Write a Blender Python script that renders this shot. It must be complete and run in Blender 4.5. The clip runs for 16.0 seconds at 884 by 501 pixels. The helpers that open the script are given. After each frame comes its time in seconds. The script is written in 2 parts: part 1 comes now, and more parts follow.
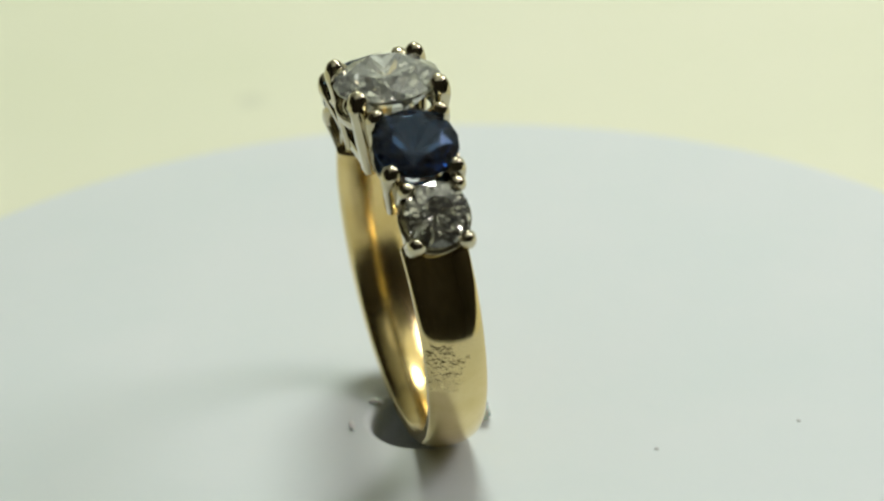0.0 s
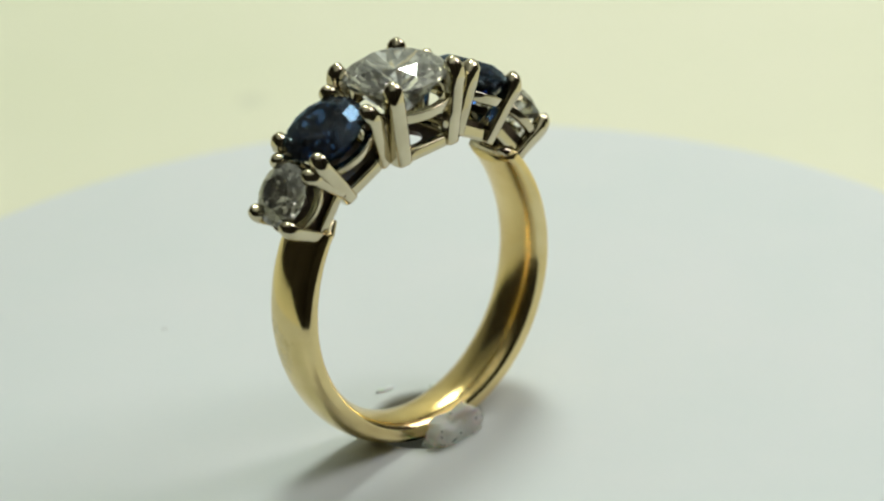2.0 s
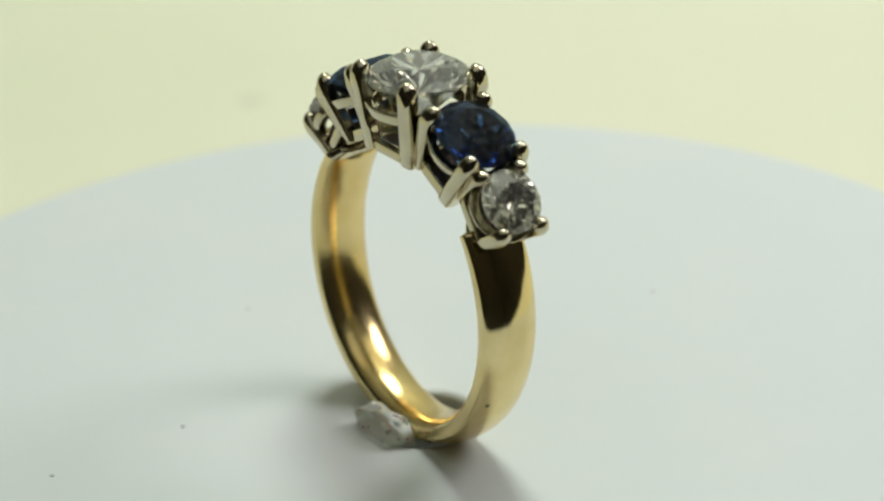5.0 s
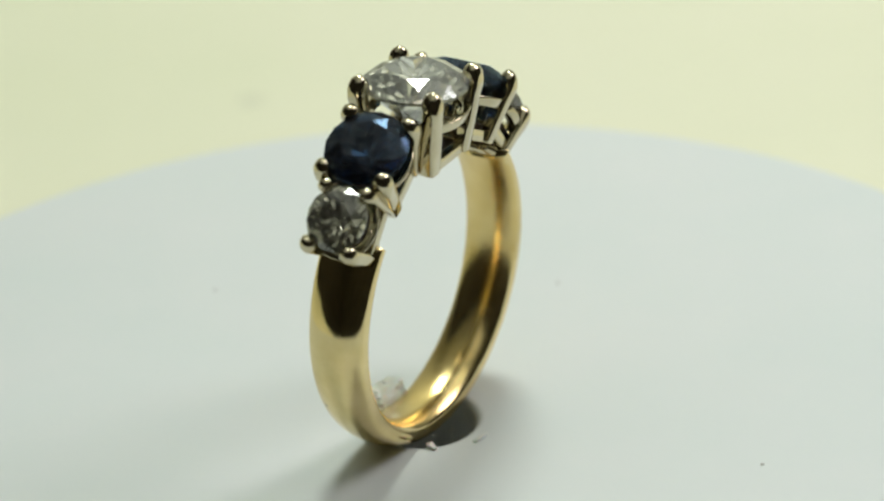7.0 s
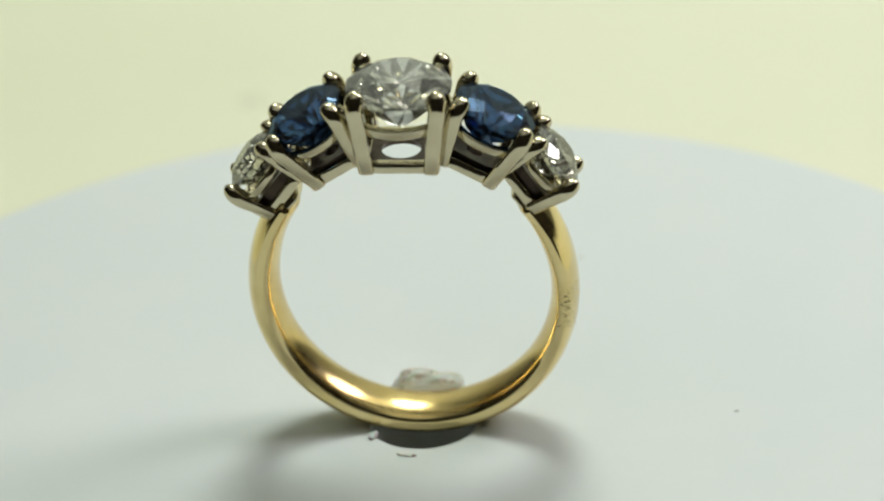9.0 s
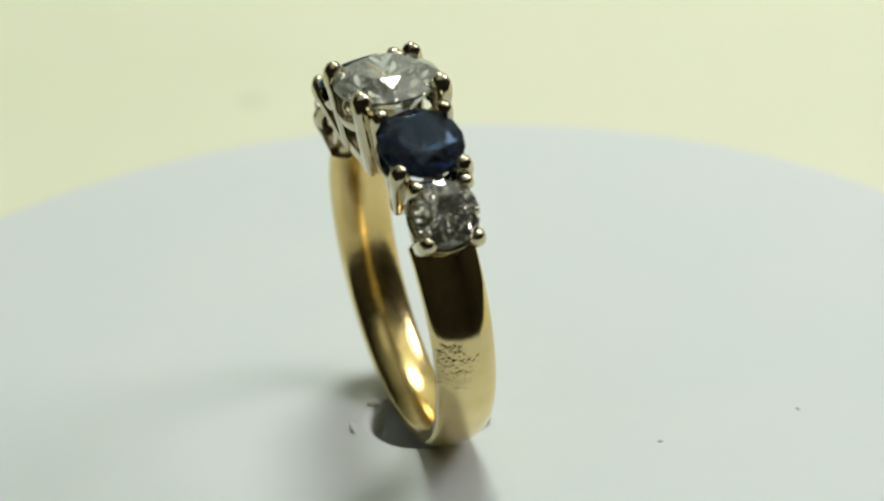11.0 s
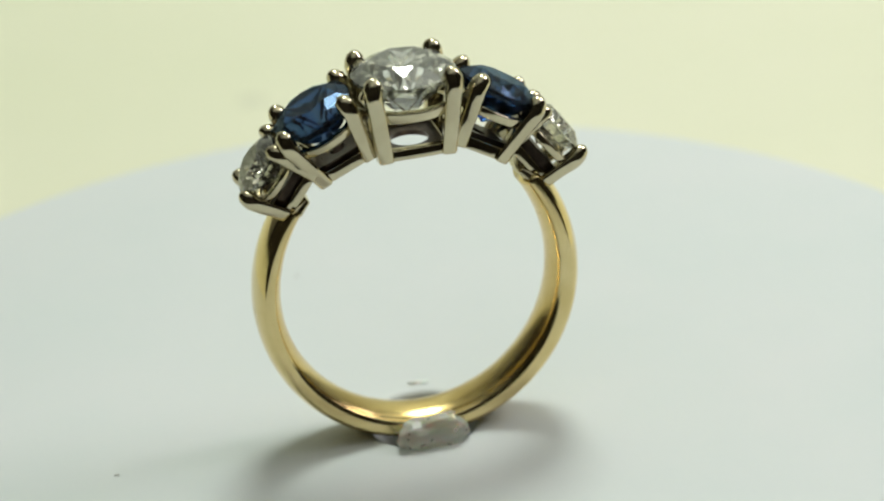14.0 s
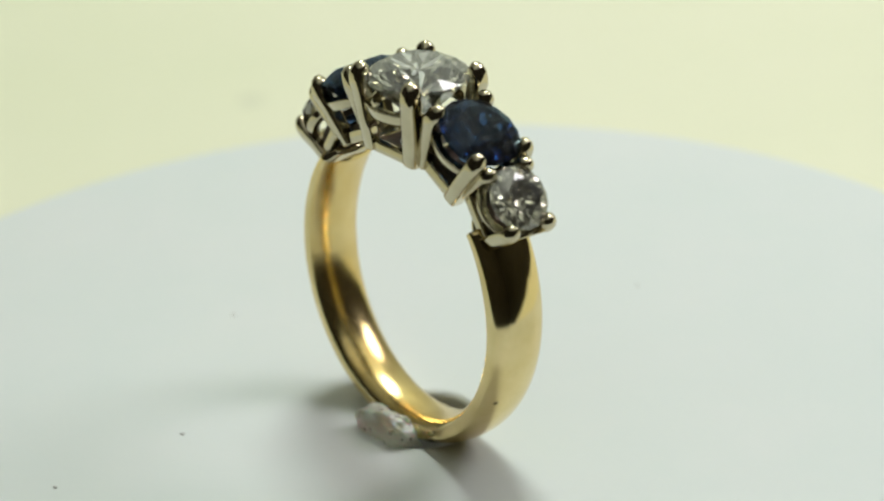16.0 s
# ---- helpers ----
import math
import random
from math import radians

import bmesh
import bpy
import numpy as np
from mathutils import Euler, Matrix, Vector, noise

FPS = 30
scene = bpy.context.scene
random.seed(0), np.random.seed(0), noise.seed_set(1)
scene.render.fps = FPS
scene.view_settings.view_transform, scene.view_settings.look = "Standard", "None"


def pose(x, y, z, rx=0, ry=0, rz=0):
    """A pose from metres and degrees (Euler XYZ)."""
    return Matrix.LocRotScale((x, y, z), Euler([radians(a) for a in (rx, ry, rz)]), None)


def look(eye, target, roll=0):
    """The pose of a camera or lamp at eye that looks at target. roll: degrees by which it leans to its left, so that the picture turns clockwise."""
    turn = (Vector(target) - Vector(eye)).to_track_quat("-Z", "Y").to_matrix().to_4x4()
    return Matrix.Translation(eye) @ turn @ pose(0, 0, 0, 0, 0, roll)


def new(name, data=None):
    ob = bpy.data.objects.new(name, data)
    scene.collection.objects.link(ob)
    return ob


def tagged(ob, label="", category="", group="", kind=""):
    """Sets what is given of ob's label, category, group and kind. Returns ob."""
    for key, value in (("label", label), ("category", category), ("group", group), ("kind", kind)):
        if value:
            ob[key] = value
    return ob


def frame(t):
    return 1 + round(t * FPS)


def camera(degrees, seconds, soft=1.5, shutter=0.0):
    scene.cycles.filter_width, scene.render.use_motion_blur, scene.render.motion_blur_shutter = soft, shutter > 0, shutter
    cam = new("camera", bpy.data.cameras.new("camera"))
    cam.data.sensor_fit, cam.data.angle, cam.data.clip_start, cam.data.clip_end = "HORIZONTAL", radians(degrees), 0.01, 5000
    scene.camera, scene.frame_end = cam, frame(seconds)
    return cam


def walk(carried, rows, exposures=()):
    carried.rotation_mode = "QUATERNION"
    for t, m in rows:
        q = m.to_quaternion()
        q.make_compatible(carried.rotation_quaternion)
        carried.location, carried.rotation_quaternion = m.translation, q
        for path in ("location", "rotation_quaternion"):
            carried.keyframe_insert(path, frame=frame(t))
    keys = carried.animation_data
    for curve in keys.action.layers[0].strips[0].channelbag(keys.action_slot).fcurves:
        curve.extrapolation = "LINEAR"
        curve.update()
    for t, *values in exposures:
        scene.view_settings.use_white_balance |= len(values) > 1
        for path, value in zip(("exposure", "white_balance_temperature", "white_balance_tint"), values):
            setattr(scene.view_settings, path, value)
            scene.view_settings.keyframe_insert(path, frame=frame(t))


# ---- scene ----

MM = 0.001

# camera: a still phone on a stand, zoomed in
cam = camera(16.07, 16.0, soft=2.2)
EYE = pose(0.001826, -0.17953, 0.10471, 62.79, 0, 0) @ pose(0, 0, 0, 0, 0, -3.14)
walk(cam, [(0, EYE), (16.0, EYE)], exposures=[(0, 0.0), (8.0, 0.01), (12.5, 0.03), (16.0, 0.06)])
cam.data.dof.use_dof = True
cam.data.dof.focus_distance = 0.198
cam.data.dof.aperture_fstop = 32


# ---- light ----
def area_lamp(name, eye, target, size, power, colour):
    data = bpy.data.lights.new(name, "AREA")
    data.shape, data.size, data.energy, data.color = "DISK", size, power, colour
    ob = new(name, data)
    ob.matrix_world = look(eye, target)
    return ob


bulb = bpy.data.lights.new("bulb_rear", "POINT")
bulb.energy, bulb.color, bulb.shadow_soft_size = 10.6, (0.912, 1.0, 0.955), 0.11
new("bulb_rear", bulb).location = (0.06, 0.325, 0.65)
area_lamp("lamp_side", (0.34, 0.12, 0.31), (0, 0, 0.01), 0.20, 0.72, (1.0, 0.97, 1.06))
area_lamp("ceiling_lamp", (0.80, 0.22, 1.58), (0.80, 0.22, 0), 1.24, 2.9, (0.96, 1.0, 0.88))
# added fill with no seen source, to brighten the faces of the stones
area_lamp("fill_lamp_front", (0.0, -0.80, 1.58), (0, -0.80, 0), 1.1, 1.2, (0.96, 1.0, 0.88))
world = bpy.data.worlds.new("world")
scene.world = world
world.use_nodes = True
world.node_tree.nodes["Background"].inputs[0].default_value = (0.9, 0.95, 1.0, 1)
world.node_tree.nodes["Background"].inputs[1].default_value = 0.05
scene.view_settings.exposure = 0.0


# ---- materials ----
def material(name, colour, rough=0.5, metal=0.0):
    m = bpy.data.materials.new(name)
    m.use_nodes = True
    b = m.node_tree.nodes["Principled BSDF"]
    b.inputs["Base Color"].default_value = (*colour, 1)
    b.inputs["Roughness"].default_value = rough
    b.inputs["Metallic"].default_value = metal
    return m, m.node_tree.nodes, m.node_tree.links, b


def add(nodes, kind, **inputs):
    n = nodes.new(kind)
    for key, value in inputs.items():
        n.inputs[key.replace("_", " ")].default_value = value
    return n


def coords(nodes):
    return nodes.new("ShaderNodeTexCoord").outputs["Object"]


def varied(m, c0, c1, scale, rough=None, bump=0.0, bump_scale=None, distance=0.0001):
    """Two-scale colour, roughness and relief on a material."""
    mat, nodes, links, b = m
    co = coords(nodes)
    big = add(nodes, "ShaderNodeTexNoise", Scale=scale, Detail=5.0, Roughness=0.6)
    links.new(co, big.inputs["Vector"])
    ramp = nodes.new("ShaderNodeValToRGB")
    ramp.color_ramp.elements[0].color, ramp.color_ramp.elements[1].color = (*c0, 1), (*c1, 1)
    ramp.color_ramp.elements[0].position, ramp.color_ramp.elements[1].position = 0.3, 0.7
    links.new(big.outputs["Fac"], ramp.inputs["Fac"])
    links.new(ramp.outputs["Color"], b.inputs["Base Color"])
    fine = add(nodes, "ShaderNodeTexNoise", Scale=bump_scale or scale * 8, Detail=4.0)
    links.new(co, fine.inputs["Vector"])
    if rough:
        r = nodes.new("ShaderNodeMapRange")
        r.inputs["To Min"].default_value, r.inputs["To Max"].default_value = rough
        links.new(fine.outputs["Fac"], r.inputs["Value"])
        links.new(r.outputs["Result"], b.inputs["Roughness"])
    if bump:
        k = add(nodes, "ShaderNodeBump", Strength=bump, Distance=distance)
        links.new(fine.outputs["Fac"], k.inputs["Height"])
        links.new(k.outputs["Normal"], b.inputs["Normal"])
    return mat


GOLD = varied(material("polished_yellow_gold", (0.88, 0.72, 0.42), 0.08, 1.0),
              (0.70, 0.55, 0.25), (0.83, 0.68, 0.365), 300, (0.07, 0.15), 0.05, 2500, 0.00003)
WORN_GOLD = varied(material("worn_yellow_gold", (0.86, 0.68, 0.36), 0.2, 1.0),
                   (0.68, 0.49, 0.18), (0.83, 0.65, 0.30), 260, (0.13, 0.30), 0.12, 1800, 0.00004)
WHITE_GOLD = varied(material("polished_white_gold", (0.60, 0.55, 0.44), 0.1, 1.0),
                    (0.54, 0.475, 0.325), (0.64, 0.575, 0.405), 400, (0.04, 0.11), 0.05, 3000, 0.00003)


# near-black brown: the shade inside the baskets, put into the colour
BASKET_SHADE = varied(material("shaded_white_gold", (0.07, 0.05, 0.04), 0.3, 0.8),
                 (0.03, 0.02, 0.015), (0.10, 0.07, 0.05), 900, (0.2, 0.45), 0.2, 3000, 0.00005)


def masked_spot(m, where, radius, edge=0.35):
    """0 to 1: a ragged spot of that radius round a place in the thing's own space."""
    nodes, links = m.node_tree.nodes, m.node_tree.links
    co = coords(nodes)
    dist = nodes.new("ShaderNodeVectorMath")
    dist.operation = "DISTANCE"
    links.new(co, dist.inputs[0])
    dist.inputs[1].default_value = where
    rag = add(nodes, "ShaderNodeTexNoise", Scale=1.6 / radius, Detail=4.0)
    links.new(co, rag.inputs["Vector"])
    mix = nodes.new("ShaderNodeMath")
    mix.operation = "MULTIPLY_ADD"
    links.new(rag.outputs["Fac"], mix.inputs[0])
    mix.inputs[1].default_value = radius * 1.2
    links.new(dist.outputs["Value"], mix.inputs[2])
    fall = nodes.new("ShaderNodeMapRange")
    fall.interpolation_type = "SMOOTHSTEP"
    fall.inputs["From Min"].default_value, fall.inputs["From Max"].default_value = radius * (1.6 - edge), radius * (1.6 + edge)
    fall.inputs["To Min"].default_value, fall.inputs["To Max"].default_value = 1.0, 0.0
    links.new(mix.outputs[0], fall.inputs["Value"])
    return fall.outputs["Result"]


def scuffed(m, where, radius):
    """A patch of fine dents on a polished metal."""
    nodes, links = m.node_tree.nodes, m.node_tree.links
    mask = masked_spot(m, where, radius, 0.2)
    pits = add(nodes, "ShaderNodeTexNoise", Scale=2600.0, Detail=3.0)
    links.new(coords(nodes), pits.inputs["Vector"])
    h = nodes.new("ShaderNodeMath")
    h.operation = "MULTIPLY"
    level = nodes.new("ShaderNodeMath")
    level.operation = "SUBTRACT"
    level.inputs[1].default_value = 0.5
    links.new(pits.outputs["Fac"], level.inputs[0])
    links.new(mask, h.inputs[0])
    links.new(level.outputs[0], h.inputs[1])
    k = add(nodes, "ShaderNodeBump", Strength=0.8, Distance=0.00032)
    links.new(h.outputs[0], k.inputs["Height"])
    b = nodes["Principled BSDF"]
    links.new(b.inputs["Normal"].links[0].from_socket, k.inputs["Normal"])
    links.new(k.outputs["Normal"], b.inputs["Normal"])
    return m


def stained(m, where, radius, colour, amount):
    nodes, links = m.node_tree.nodes, m.node_tree.links
    mask = masked_spot(m, where, radius, 0.6)
    f = nodes.new("ShaderNodeMath")
    f.operation = "MULTIPLY"
    links.new(mask, f.inputs[0])
    f.inputs[1].default_value = amount
    mix = nodes.new("ShaderNodeMix")
    mix.data_type = "RGBA"
    b = nodes["Principled BSDF"]
    links.new(f.outputs[0], mix.inputs[0])
    links.new(b.inputs["Base Color"].links[0].from_socket, mix.inputs[6])
    mix.inputs[7].default_value = (*colour, 1)
    links.new(mix.outputs[2], b.inputs["Base Color"])
    return m


scuffed(GOLD, (-10.9 * MM, 1.1 * MM, -1.1 * MM), 1.8 * MM)
stained(GOLD, (9.4 * MM, -1.2 * MM, -4.75 * MM), 0.16 * MM, (0.08, 0.06, 0.03), 0.8)
stained(GOLD, (4.2 * MM, -1.6 * MM, -8.55 * MM), 0.16 * MM, (0.08, 0.06, 0.03), 0.8)
DISC = varied(material("matte_white_plastic", (0.8, 0.8, 0.78), 0.5),
              (0.66, 0.70, 0.67), (0.70, 0.715, 0.69), 60, (0.42, 0.58), 0.08, 3000, 0.00003)
TABLE = varied(material("cream_laminate", (0.75, 0.70, 0.48), 0.5),
               (0.73, 0.74, 0.51), (0.82, 0.79, 0.60), 9, (0.4, 0.6), 0.1, 900, 0.0001)
stained(TABLE, (-0.0153, -0.2620, 0.75), 0.0012, (0.42, 0.42, 0.33), 0.3)
WALL = varied(material("dim_brown_wall", (0.06, 0.05, 0.04), 0.9),
              (0.05, 0.04, 0.03), (0.08, 0.065, 0.05), 3, None, 0.1, 90, 0.001)
CEILING = varied(material("ceiling_paint", (0.8, 0.8, 0.76), 0.9),
                 (0.80, 0.80, 0.76), (0.86, 0.86, 0.82), 3, None, 0.1, 90, 0.001)
PALE_WALL = varied(material("pale_wall_paint", (0.7, 0.7, 0.6), 0.9),
                   (0.80, 0.80, 0.70), (0.87, 0.87, 0.78), 3, None, 0.1, 90, 0.001)
FLOOR = varied(material("dark_floor", (0.08, 0.06, 0.05), 0.7),
               (0.06, 0.05, 0.04), (0.10, 0.08, 0.06), 5, (0.5, 0.8), 0.1, 60, 0.001)
DARK_PLASTIC = varied(material("black_plastic", (0.02, 0.02, 0.02), 0.6),
                      (0.016, 0.011, 0.008), (0.028, 0.021, 0.016), 40, (0.5, 0.7), 0.1, 900, 0.0001)
DUST = varied(material("grey_dust", (0.25, 0.23, 0.2), 0.9), (0.46, 0.45, 0.42), (0.55, 0.54, 0.51), 4000)


def gem(name, colour, ior, haze):
    m = bpy.data.materials.new(name)
    m.use_nodes = True
    nodes, links = m.node_tree.nodes, m.node_tree.links
    nodes.remove(nodes["Principled BSDF"])
    g = nodes.new("ShaderNodeBsdfGlass")
    g.inputs["Color"].default_value, g.inputs["Roughness"].default_value, g.inputs["IOR"].default_value = (*colour, 1), 0.0, ior
    # dusty white haze over the glass, also painting in brightness the stones lack
    dust = nodes.new("ShaderNodeBsdfDiffuse")
    dust.inputs["Color"].default_value = (0.78, 0.78, 0.74, 1)
    spots = add(nodes, "ShaderNodeTexNoise", Scale=1800.0, Detail=4.0)
    links.new(coords(nodes), spots.inputs["Vector"])
    amount = nodes.new("ShaderNodeMapRange")
    amount.inputs["From Min"].default_value, amount.inputs["From Max"].default_value = 0.3, 0.7
    amount.inputs["To Min"].default_value, amount.inputs["To Max"].default_value = haze
    links.new(spots.outputs["Fac"], amount.inputs["Value"])
    mix = nodes.new("ShaderNodeMixShader")
    links.new(amount.outputs["Result"], mix.inputs[0])
    links.new(g.outputs[0], mix.inputs[1])
    links.new(dust.outputs[0], mix.inputs[2])
    links.new(mix.outputs[0], nodes["Material Output"].inputs["Surface"])
    return m


# one stone in two tones: side diamonds painted darker, as turned from the light
DIAMOND = gem("diamond", (0.99, 0.99, 0.945), 2.417, (0.02, 0.17))
SMALL_DIAMOND = gem("small_diamond", (0.98, 0.97, 0.92), 2.417, (0.0, 0.10))
SAPPHIRE = gem("blue_sapphire", (0.205, 0.305, 0.445), 1.77, (0.0, 0.05))

_m, _n, _l, _b = material("clear_putty", (0.62, 0.62, 0.56), 0.35)
_b.inputs["Transmission Weight"].default_value = 0.55
_b.inputs["Subsurface Weight"].default_value = 0.3
_b.inputs["Subsurface Scale"].default_value = 0.001
PUTTY = varied((_m, _n, _l, _b), (0.82, 0.83, 0.72), (0.93, 0.93, 0.84), 700, (0.2, 0.4), 0.25, 1200, 0.0002)


_m, _n, _l, _b = material("clear_putty_wisp", (0.9, 0.9, 0.84), 0.3)
_b.inputs["Subsurface Weight"].default_value = 0.3
_b.inputs["Subsurface Scale"].default_value = 0.0005
CLEAR_PUTTY = varied((_m, _n, _l, _b), (0.66, 0.67, 0.62), (0.78, 0.79, 0.74), 900, (0.25, 0.45), 0.2, 2500, 0.00005)


# ---- mesh helpers ----
def part(name, bm, mat, parent=None, label="", smooth=True):
    bmesh.ops.recalc_face_normals(bm, faces=bm.faces)
    me = bpy.data.meshes.new(name)
    bm.to_mesh(me)
    bm.free()
    me.materials.append(mat)
    if smooth:
        for p in me.polygons:
            p.use_smooth = True
    ob = new(name, me)
    if parent:
        ob.parent = parent
    if label:
        ob["label"] = label
    return ob


def loft(bm, loops, closed_ring=False, caps=True):
    """Faces between successive loops of points."""
    vs = [[bm.verts.new(p) for p in loop] for loop in loops]
    n = len(vs[0])
    pairs = list(zip(vs, vs[1:])) + ([(vs[-1], vs[0])] if closed_ring else [])
    for a, b in pairs:
        for i in range(n):
            bm.faces.new((a[i], a[(i + 1) % n], b[(i + 1) % n], b[i]))
    if caps and not closed_ring:
        bm.faces.new(vs[0])
        bm.faces.new(list(reversed(vs[-1])))
    return vs


def turned(bm, profile, segments=48, m=None):
    """A closed profile of (radius, height) turned about z."""
    loops = []
    for i in range(segments):
        a = 2 * math.pi * i / segments
        loops.append([(m or Matrix()) @ Vector((r * math.cos(a), r * math.sin(a), z)) for r, z in profile])
    loft(bm, loops, closed_ring=True)


def rounded_profile(r0, r1, z0, z1, bevel, n=3):
    """A rectangle in (radius, height) with rounded corners."""
    out = []
    for cx, cz, a0 in ((r1 - bevel, z1 - bevel, 0), (r0 + bevel, z1 - bevel, 90), (r0 + bevel, z0 + bevel, 180), (r1 - bevel, z0 + bevel, 270)):
        for i in range(n + 1):
            a = radians(a0 + 90 * i / n)
            out.append((cx + bevel * math.cos(a), cz + bevel * math.sin(a)))
    return out


def box_room(name, lo, hi, mat, bevel=0.0):
    bm = bmesh.new()
    bmesh.ops.create_cube(bm, size=1)
    for v in bm.verts:
        v.co = Vector([lo[i] + (v.co[i] + 0.5) * (hi[i] - lo[i]) for i in range(3)])
    if bevel:
        bmesh.ops.bevel(bm, geom=bm.edges[:], offset=bevel, segments=3, affect="EDGES")
    return part(name, bm, mat, smooth=False)


# ---- the room that closes the place: unseen, toned to shape the ring's reflections ----
TABLE_Z = -0.016
FLOOR_Z = TABLE_Z - 0.75
tagged(box_room("floor", (-1.7, -1.7, FLOOR_Z - 0.05), (1.7, 1.0, FLOOR_Z), FLOOR), "plain dark floor", "floor", kind="structure")
tagged(box_room("ceiling", (-1.7, -1.7, FLOOR_Z + 2.4), (1.7, 1.0, FLOOR_Z + 2.5), CEILING), "plain painted ceiling", "ceiling", kind="structure")
# north wall added pale and near as a reflector, the others dark
for nm, lo, hi in (("wall_north", (-1.7, 0.90, 0), (1.7, 1.0, 2.4)), ("wall_south", (-1.7, -1.7, 0), (1.7, -1.6, 2.4)),
                   ("wall_east", (1.6, -1.6, 0), (1.7, 0.90, 2.4)), ("wall_west", (-1.7, -1.6, 0), (-1.6, 0.90, 2.4))):
    tagged(box_room(nm, (lo[0], lo[1], lo[2] + FLOOR_Z), (hi[0], hi[1], hi[2] + FLOOR_Z), PALE_WALL if nm == "wall_north" else WALL),
           "plain pale painted room wall" if nm == "wall_north" else "plain dim brown room wall", "wall", kind="structure")


def make_table():
    t = tagged(new("table"), "cream laminate table under the turntable", "table")
    t.location = (0, 0.35, FLOOR_Z)
    top = box_room("tabletop", (-0.8, -0.41, 0.72), (0.8, 0.545, 0.75), TABLE, 0.004)
    top.parent = t
    for x in (-0.72, 0.72):
        for y in (-0.34, 0.48):
            leg = box_room("leg", (x - 0.025, y - 0.025, 0), (x + 0.025, y + 0.025, 0.72), DARK_PLASTIC, 0.003)
            leg.parent = t
    return t


make_table()


# ---- turntable ----
def make_turntable():
    base = tagged(new("turntable"), "white round turntable with a small centre hole", "turntable")
    bm = bmesh.new()
    R, H, r0, b = 0.0464, 0.008, 0.0035, 0.0006
    turned(bm, rounded_profile(r0, R, -H, 0.0, b, 4), 160)
    part("disc", bm, DISC, base)
    bm = bmesh.new()
    turned(bm, rounded_profile(0.0001, 0.039, -0.016, -H - 0.0005, 0.0008, 3), 96)
    part("foot", bm, DARK_PLASTIC, base, "dark plastic motor foot")
    return base


turntable = make_turntable()


# ---- the ring ----
SHANK_POSE = pose(-0.10 * MM, 0.13 * MM, -0.08 * MM, 0, 0, -0.83)
RING_POSE = pose(0.20 * MM, 0.15 * MM, 10.42 * MM, -3.6, 0, -6.9)


def make_shank(parent):
    """A D-shaped band, domed inside as well (comfort fit), a little out of round."""
    bm = bmesh.new()
    loops = []
    n, k = 160, 48
    for i in range(n + 1):
        a = radians(49.2 + (360 - 98.4) * i / n)
        end = max(0, 1 - min(i, n - i) / n / 0.10) ** 1.5
        outer = 10.856 + 0.127 * math.cos(2 * a) + 0.059 * math.sin(2 * a)
        inner = 8.99 + 0.166 * math.cos(a) - 0.106 * math.sin(a) + 0.161 * math.cos(2 * a) + 0.041 * math.sin(2 * a) + 0.2 * end
        width = 1.98 * (1 + 0.086 * math.cos(a))
        sec = []
        for j in range(k):
            w = 2 * math.pi * j / k
            c, q = math.cos(w), math.sin(w)
            p = 4 if q > 0 else 7
            e = (abs(c) ** p + abs(q) ** p) ** (-1 / p)
            u, v = c * e, q * e
            ro, ri = outer - 0.364 * u * u, inner + 0.52 * u * u
            sec.append((width * u, (ro + ri) / 2 + (ro - ri) / 2 * v))
        loops.append([Vector((r * math.sin(a), y, r * math.cos(a))) * MM for y, r in sec])
    loft(bm, loops)
    ob = part("shank", bm, GOLD, parent, "polished yellow gold band")
    # the inside is duller from wear
    ob.data.materials.append(WORN_GOLD)
    for f in ob.data.polygons:
        spot = f.center / MM
        if math.hypot(spot.x, spot.z) < 9.72 and f.normal.x * spot.x + f.normal.z * spot.z < -0.7 * math.hypot(spot.x, spot.z):
            f.material_index = 1
    ob.matrix_basis = SHANK_POSE
    return ob


def make_collar(parent, side):
    """The white gold shoulder that joins the end of the band to the last setting."""
    bm = bmesh.new()
    loops = []
    for i in range(13):
        u = i / 12
        a = radians(side * (45.0 + 5.6 * u))
        outer, inner, w = 10.2 + 0.35 * u, 9.5, 1.3 + 0.5 * u
        mid, half = (outer + inner) / 2, (outer - inner) / 2
        sec = []
        for j in range(28):
            t = 2 * math.pi * j / 28
            c, q = math.cos(t), math.sin(t)
            e = (abs(c) ** 3.2 + abs(q) ** 3.2) ** (-1 / 3.2)
            sec.append((w * c * e, mid + half * q * e))
        loops.append([Vector((r * math.sin(a), y, r * math.cos(a))) * MM for y, r in sec])
    loft(bm, loops)
    return part("shoulder", bm, WHITE_GOLD, parent, "white gold shoulder")


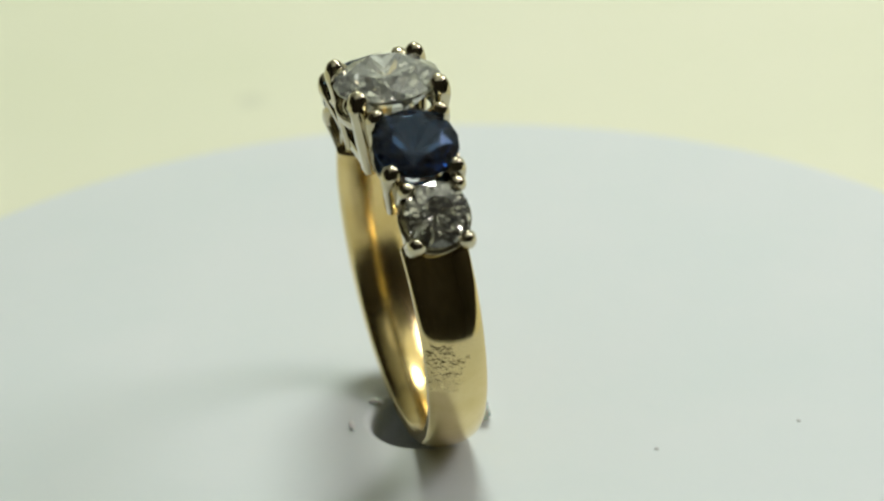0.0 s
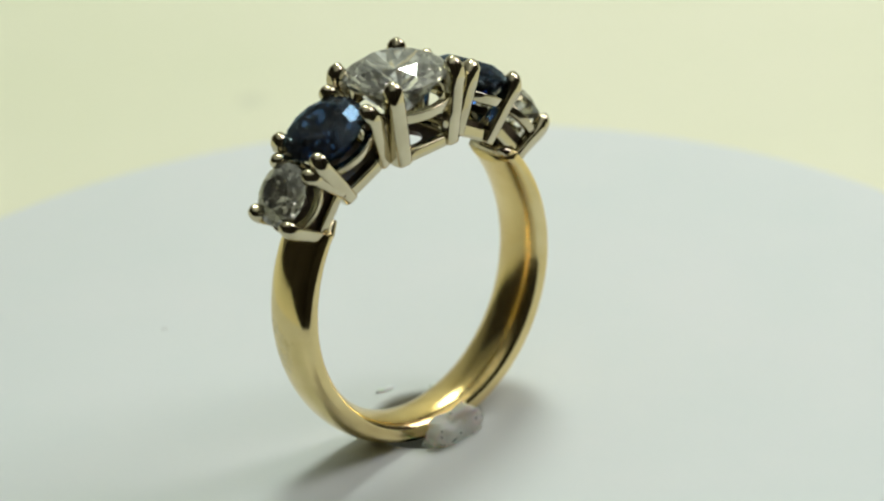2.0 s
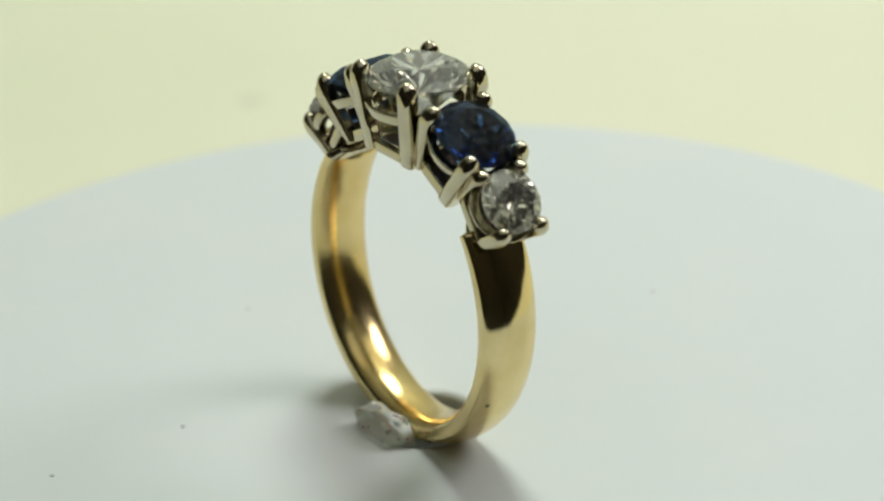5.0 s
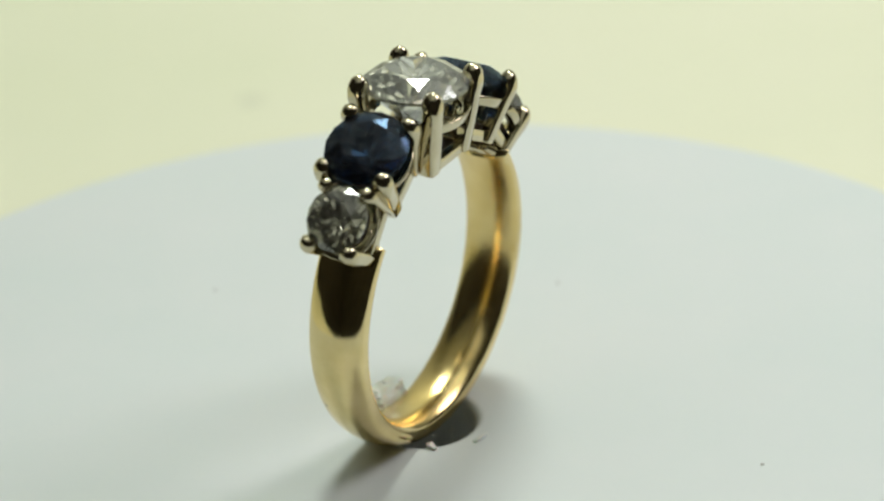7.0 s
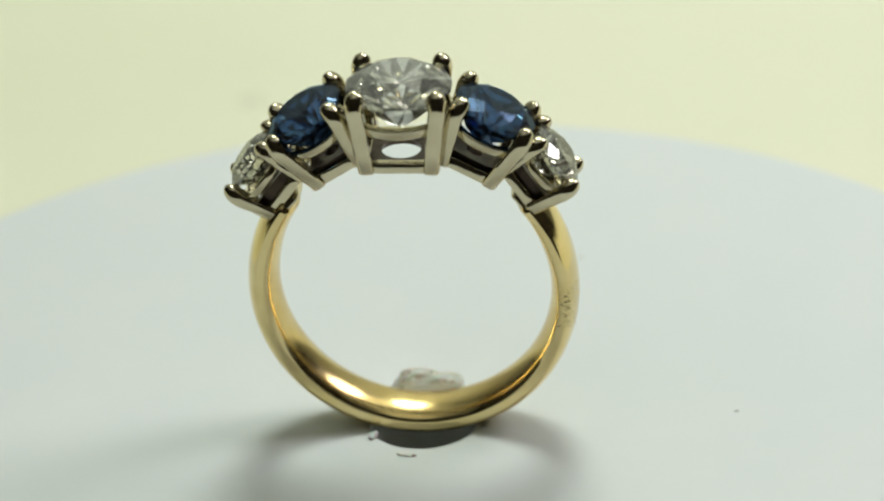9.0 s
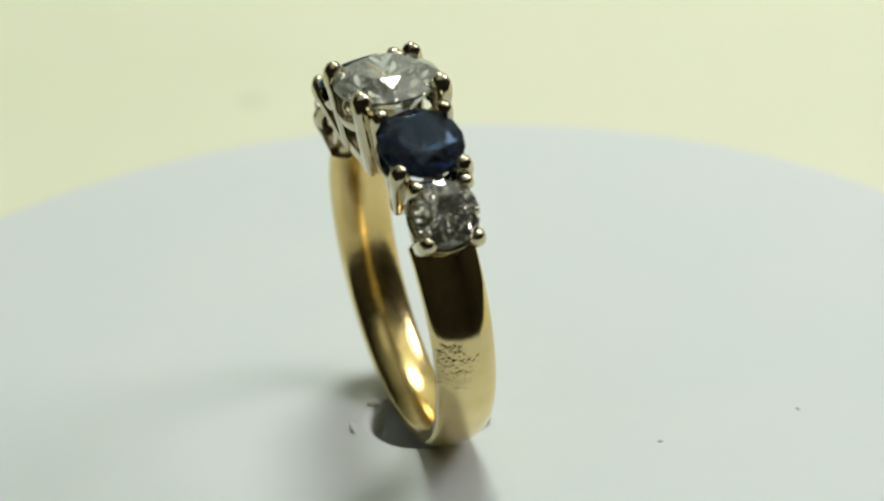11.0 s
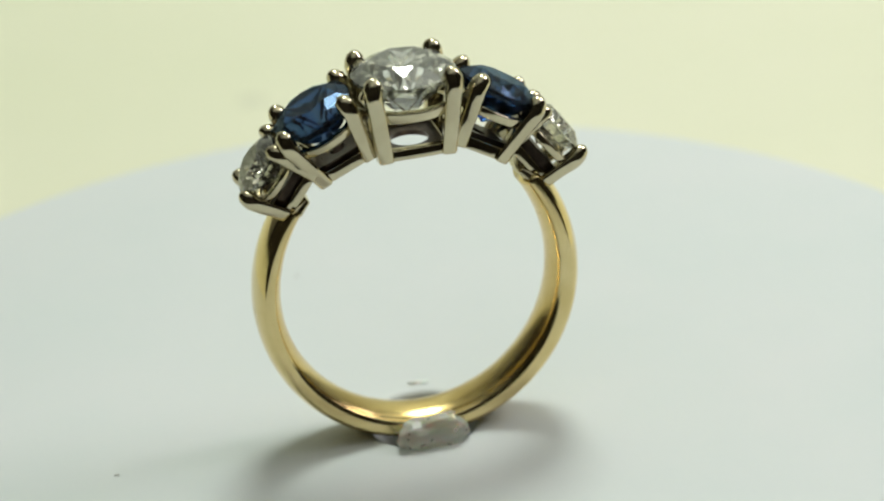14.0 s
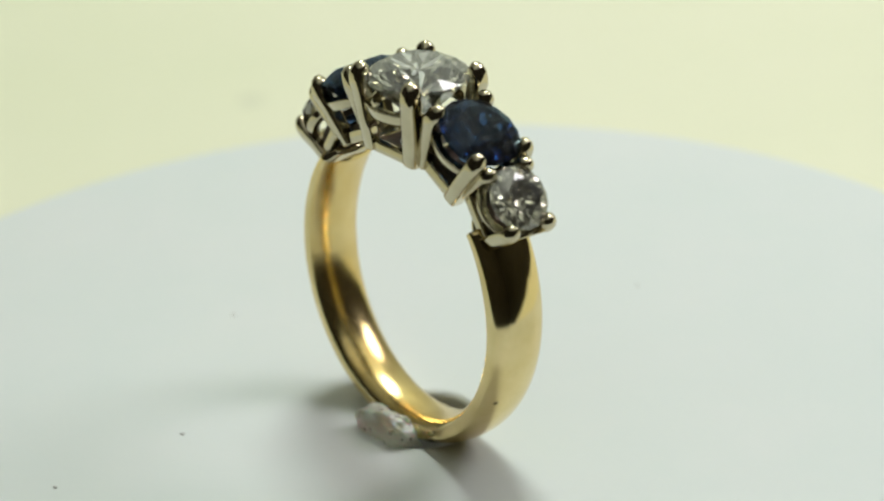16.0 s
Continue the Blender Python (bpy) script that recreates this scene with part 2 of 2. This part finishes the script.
def brilliant(r, crown=0.15, pavilion=0.43, table=0.57, star=0.30, belly=0.0):
    """A round brilliant cut of radius r, girdle at z = 0, with its facets."""
    bm = bmesh.new()
    hc, hp, g = 2 * r * crown, 2 * r * pavilion, 0.03 * r
    flat = math.cos(math.pi / 8)
    shoulder = (1 + table) / 2 * 1.03

    def ring(k, rad, z, off=0.0):
        return [bm.verts.new((rad * math.cos(2 * math.pi * (i + off) / k), rad * math.sin(2 * math.pi * (i + off) / k), z)) for i in range(k)]
    t = ring(8, r * table, hc)
    kite = ring(8, r * shoulder, g + (hc - g) * (1 - shoulder * flat) / (1 - table), 0.5)
    g1 = ring(16, r, g)
    g0 = ring(16, r, -g)
    low = ring(8, r * star, -g - (hp - g) * (1 - star * flat + belly), 0.5)
    culet = bm.verts.new((0, 0, -hp))
    bm.faces.new(t)
    for i in range(8):
        j = (i + 1) % 8
        bm.faces.new((t[i], kite[i], t[j]))
        bm.faces.new((t[j], kite[i], g1[2 * j % 16], kite[j]))
        bm.faces.new((kite[i], g1[2 * i], g1[2 * i + 1]))
        bm.faces.new((kite[i], g1[2 * i + 1], g1[(2 * i + 2) % 16]))
        bm.faces.new((g0[2 * i], low[i], g0[2 * i + 1]))
        bm.faces.new((g0[2 * i + 1], low[i], g0[(2 * i + 2) % 16]))
        bm.faces.new((culet, low[i], g0[2 * j % 16], low[j]))
    for i in range(16):
        j = (i + 1) % 16
        bm.faces.new((g1[i], g0[i], g0[j], g1[j]))
    bmesh.ops.transform(bm, matrix=Matrix.Scale(MM, 4), verts=bm.verts)
    return bm


def bar(path, sizes, n=20):
    """A bar along a path in the x-z plane; sizes: (radial, tangential) half widths. Its section is a square set cornerwise, so
    that its faces run along the sides of the basket, and turns round towards the last points of the path."""
    bm = bmesh.new()
    loops = []
    for i, (p, (a, b)) in enumerate(zip(path, sizes)):
        p0, p1 = path[max(i - 1, 0)], path[min(i + 1, len(path) - 1)]
        power = 5.0 if i < len(path) - 6 else 2.3
        d = Vector((p1[0] - p0[0], 0, p1[1] - p0[1])).normalized()
        side = Vector((d.z, 0, -d.x))
        loop = []
        for k in range(n):
            w = 2 * math.pi * k / n
            u, v = math.cos(w + math.pi / 4), math.sin(w + math.pi / 4)
            e = (abs(u) ** power + abs(v) ** power) ** (-1 / power)
            loop.append((Vector((p[0], 0, p[1])) + side * (a * math.cos(w) * e) + Vector((0, b * math.sin(w) * e, 0))) * MM)
        loops.append(loop)
    loft(bm, loops)
    return bm


def framed(bm, profile, corner, power=6.0, segments=56):
    """A closed profile of (offset, height) led round a rounded rectangle whose corners lie at corner."""
    loops = []
    k = 2 ** (1 / power)
    for i in range(segments):
        t = 2 * math.pi * (i + 0.5) / segments
        c, q = math.cos(t), math.sin(t)
        e = (abs(c) ** power + abs(q) ** power) ** (-1 / power) * k
        nx, ny = abs(c) ** (power - 1) * math.copysign(1, c), abs(q) ** (power - 1) * math.copysign(1, q)
        size = math.hypot(nx, ny)
        loops.append([Vector((corner[0] * c * e * 0.97 + nx / size * o, corner[1] * q * e * 0.97 + ny / size * o, z)) * MM for o, z in profile])
    loft(bm, loops, closed_ring=True)


def make_setting(parent, m, corner, stone_r, height, base, prong, gem_mat, gem_name, gem_label, name, turn, foot=0.9, sink=0.22, bore=0.5, deck=0.55):
    """A four-prong basket; z = 0 at the prong tips, growing outwards. corner: half spacing of the prongs; base: how far it narrows to its foot."""
    rad = math.hypot(*corner)
    zg = -sink * stone_r - 0.05
    ang0 = math.atan2(corner[1], corner[0])
    rb = rad * base
    # the round gallery rail under the stone
    gallery = bmesh.new()
    z1 = -0.05 - 0.77 * stone_r
    k1 = (z1 + height) / (zg + height)
    rr = (rb + (rad - rb) * k1) - 0.55 * prong
    h1 = 0.10 * stone_r + 0.06
    turned(gallery, [((a + (z - z1) * 0.35) * MM, z * MM) for a, z in rounded_profile(rr - 0.42, rr + 0.22, z1 - h1, z1 + h1, 0.12, 3)], 48)
    # the square foot rail
    h2 = (0.065 * stone_r + 0.06) * foot
    zf = -height + h2
    feet = (rb * math.cos(ang0), rb * math.sin(ang0))
    framed(gallery, [(o, z) for o, z in rounded_profile(-0.42, 0.20, zf - h2, zf + h2, 0.1, 3)], feet)
    # the floor of the basket, bored through, with its shade painted dark
    loops = [[], [], [], []]
    for i in range(48):
        t = 2 * math.pi * (i + 0.5) / 48
        c, q = math.cos(t), math.sin(t)
        e = (abs(c) ** 6 + abs(q) ** 6) ** (-1 / 6) * 2 ** (1 / 6)
        out = (feet[0] * c * e * 0.86, feet[1] * q * e * 0.86)
        for loop, (x, y), z in zip(loops, (out, out, (bore * c, bore * q), (bore * 1.1 * c, bore * 1.1 * q)), (0.06, deck, deck - 0.12, 0.06)):
            loop.append(Vector((x, y, z - height)) * MM)
    ob = part(name, gallery, WHITE_GOLD, parent, "white gold basket")
    ob.matrix_basis = m
    floor_mesh = bmesh.new()
    loft(floor_mesh, loops, closed_ring=True)
    part("basket_floor", floor_mesh, BASKET_SHADE, ob, "inside of the basket, its shade painted dark", smooth=False)
    for ang in (ang0, math.pi - ang0, math.pi + ang0, -ang0):
        k = prong / 0.56
        path = [(rb, -height), (rb + 0.02, -height + 0.12), (rb + (rad - rb) * 0.5, -height * 0.60), (rb + (rad - rb) * 0.85, -1.75 * k), (rad, -1.25 * k), (rad + 0.02 * k, -0.95 * k),
                (rad - 0.06 * k, -0.62 * k), (rad - 0.17 * k, -0.30 * k), (rad - 0.27 * k, -0.10 * k), (rad - 0.34 * k, -0.01), (rad - 0.38 * k, 0.02)]
        sizes = [(0.72, 0.92), (0.82, 1.0), (0.88, 1.02), (0.92, 1.02), (0.98, 1.04), (1.1, 1.14), (1.12, 1.14), (0.98, 1.02), (0.70, 0.74), (0.42, 0.45), (0.14, 0.15)]
        pr = part("prong", bar(path, [(a * prong, b * prong) for a, b in sizes], 24), WHITE_GOLD, ob)
        pr.matrix_basis = Matrix.Rotation(ang, 4, "Z")
    cut = brilliant(stone_r, 0.14, 0.47, 0.58, 0.50, 0.10) if gem_name == "sapphire" else brilliant(stone_r, 0.15, 0.435, 0.55, 0.30, 0.05)
    st = part(gem_name, cut, gem_mat, parent, gem_label, smooth=False)
    st.matrix_basis = m @ pose(0, 0, zg * MM, 0, 0, turn)
    return ob


def make_ring():
    ring = tagged(new("ring"), "yellow gold ring with five diamonds and sapphires in white gold claws", "ring")
    make_shank(ring)
    make_collar(ring, 1)
    make_collar(ring, -1)
    # each setting sits a little askew, as it was soldered: its place in mm and its tilt
    def seat(x, y, z, rx, ry, rz):
        return pose(x * MM, y * MM, z * MM, rx, ry, rz)
    make_setting(ring, seat(0.02, -0.06, 15.05, 0.7, -1.0, 0.5), (2.59, 2.70), 3.38, 5.72, 0.80, 0.56, DIAMOND, "centre_diamond", "round brilliant diamond", "centre_setting", 11, 1.3, bore=1.25)
    for place, corner in ((seat(-6.27, 0.06, 13.05, 4.5, -27.0, -6.0), (2.25, 2.07)), (seat(6.44, 0.03, 12.91, -1.5, 30.2, 3.5), (2.14, 2.06))):
        make_setting(ring, place, corner, 2.7, 4.78, 0.74, 0.54, SAPPHIRE, "sapphire", "round dark blue sapphire", "sapphire_setting", 5, 1.7, 0.22, 0.55, 1.1)
    for place, corner in ((seat(-10.08, 0.20, 9.58, 6.9, -55.4, -8.2), (1.79, 1.62)), (seat(10.14, 0.07, 9.39, 0.6, 53.7, -0.2), (1.94, 1.48))):
        make_setting(ring, place, corner, 2.06, 3.6, 0.90, 0.50, SMALL_DIAMOND, "side_diamond", "small round brilliant diamond", "diamond_setting", 17, 1.8, 0.17, 0.4, 1.35)
    return ring


ring = make_ring()


# ---- putty that holds the ring up ----
def make_putty():
    bm = bmesh.new()
    bmesh.ops.create_icosphere(bm, subdivisions=4, radius=1)
    for v in bm.verts:
        p = v.co.copy()
        q = Vector([math.copysign(abs(c) ** 0.65, c) for c in p])
        k = 1 + 0.30 * noise.noise(p * 1.3 + Vector((2, 7, 1))) + 0.14 * noise.noise(p * 2.6 + Vector((5, 0, 0))) + 0.02 * noise.noise(p * 9)
        flare = 1.08 - 0.16 * p.z
        # a thin ragged skirt pressed flat at the base
        flare += max(0, -p.z - 0.35) * (0.55 + 1.1 * noise.noise(p * 3.1 + Vector((1, 4, 8))))
        v.co = Vector((q.x * 1.95 * k * flare, q.y * 0.85 * k * flare, q.z * 0.95 * k)) * MM
        v.co += Vector((-0.40, -3.05, 0.78)) * MM
        v.co.z = max(v.co.z, -0.2 * MM)
    return tagged(part("putty", bm, PUTTY), "lump of clear whitish putty holding the ring", "putty")


putty = make_putty()


def make_scrap(x, y, size, turn, label):
    """A wisp of the same clear putty, torn off and left by the hole."""
    bm = bmesh.new()
    bmesh.ops.create_icosphere(bm, subdivisions=3, radius=1)
    m = Matrix.Rotation(radians(turn), 3, "Z")
    for v in bm.verts:
        p = v.co.copy()
        k = 1 + 0.45 * noise.noise(p * 1.4 + Vector((3, 2, x))) + 0.15 * noise.noise(p * 5)
        q = m @ Vector((p.x * size[0] * k, p.y * size[1] * k, 0))
        v.co = Vector((x + q.x, y + q.y, max(-0.02, 0.05 + p.z * size[2] * k))) * MM
    return tagged(part("putty_scrap", bm, CLEAR_PUTTY), label, "putty", "scraps of putty")


scraps = [make_scrap(1.3, 4.6, (0.70, 0.20, 0.07), -18, "thin wisp of clear putty behind the ring"),
          make_scrap(3.35, 2.0, (0.45, 0.28, 0.30), 55, "small torn scrap of clear putty at the hole")]


# ---- specks on the turntable ----
SPECKS = [(-10.9, -11.7, 0.16), (-1.35, 23.0, 0.14), (-12.2, -21.5, 0.16), (-20.6, 1.65, 0.14)]
specks = []
for i, (x, y, r) in enumerate(SPECKS):
    bm = bmesh.new()
    bmesh.ops.create_icosphere(bm, subdivisions=2, radius=1)
    for v in bm.verts:
        k = 1 + 0.4 * noise.noise(v.co * 1.5 + Vector((i * 7, 0, 0)))
        v.co = Vector((x + v.co.x * r * k * 1.3, y + v.co.y * r * k, max(0, v.co.z * r * k * 0.35))) * MM
    specks.append(tagged(part("speck", bm, DUST), "tiny grey speck of dust on the turntable", "speck", "specks on the turntable"))


# ---- what moves ----
def spun(t):
    return pose(0, 0, 0, 0, 0, -0.75 - 32.406 * (t - 3.5))


def motions():
    times = [i * 0.5 for i in range(33)]
    walk(turntable, [(t, spun(t)) for t in times])
    walk(ring, [(t, spun(t) @ RING_POSE) for t in times])
    walk(putty, [(t, spun(t)) for t in times])
    for s in specks + scraps:
        walk(s, [(t, spun(t)) for t in times])


motions()
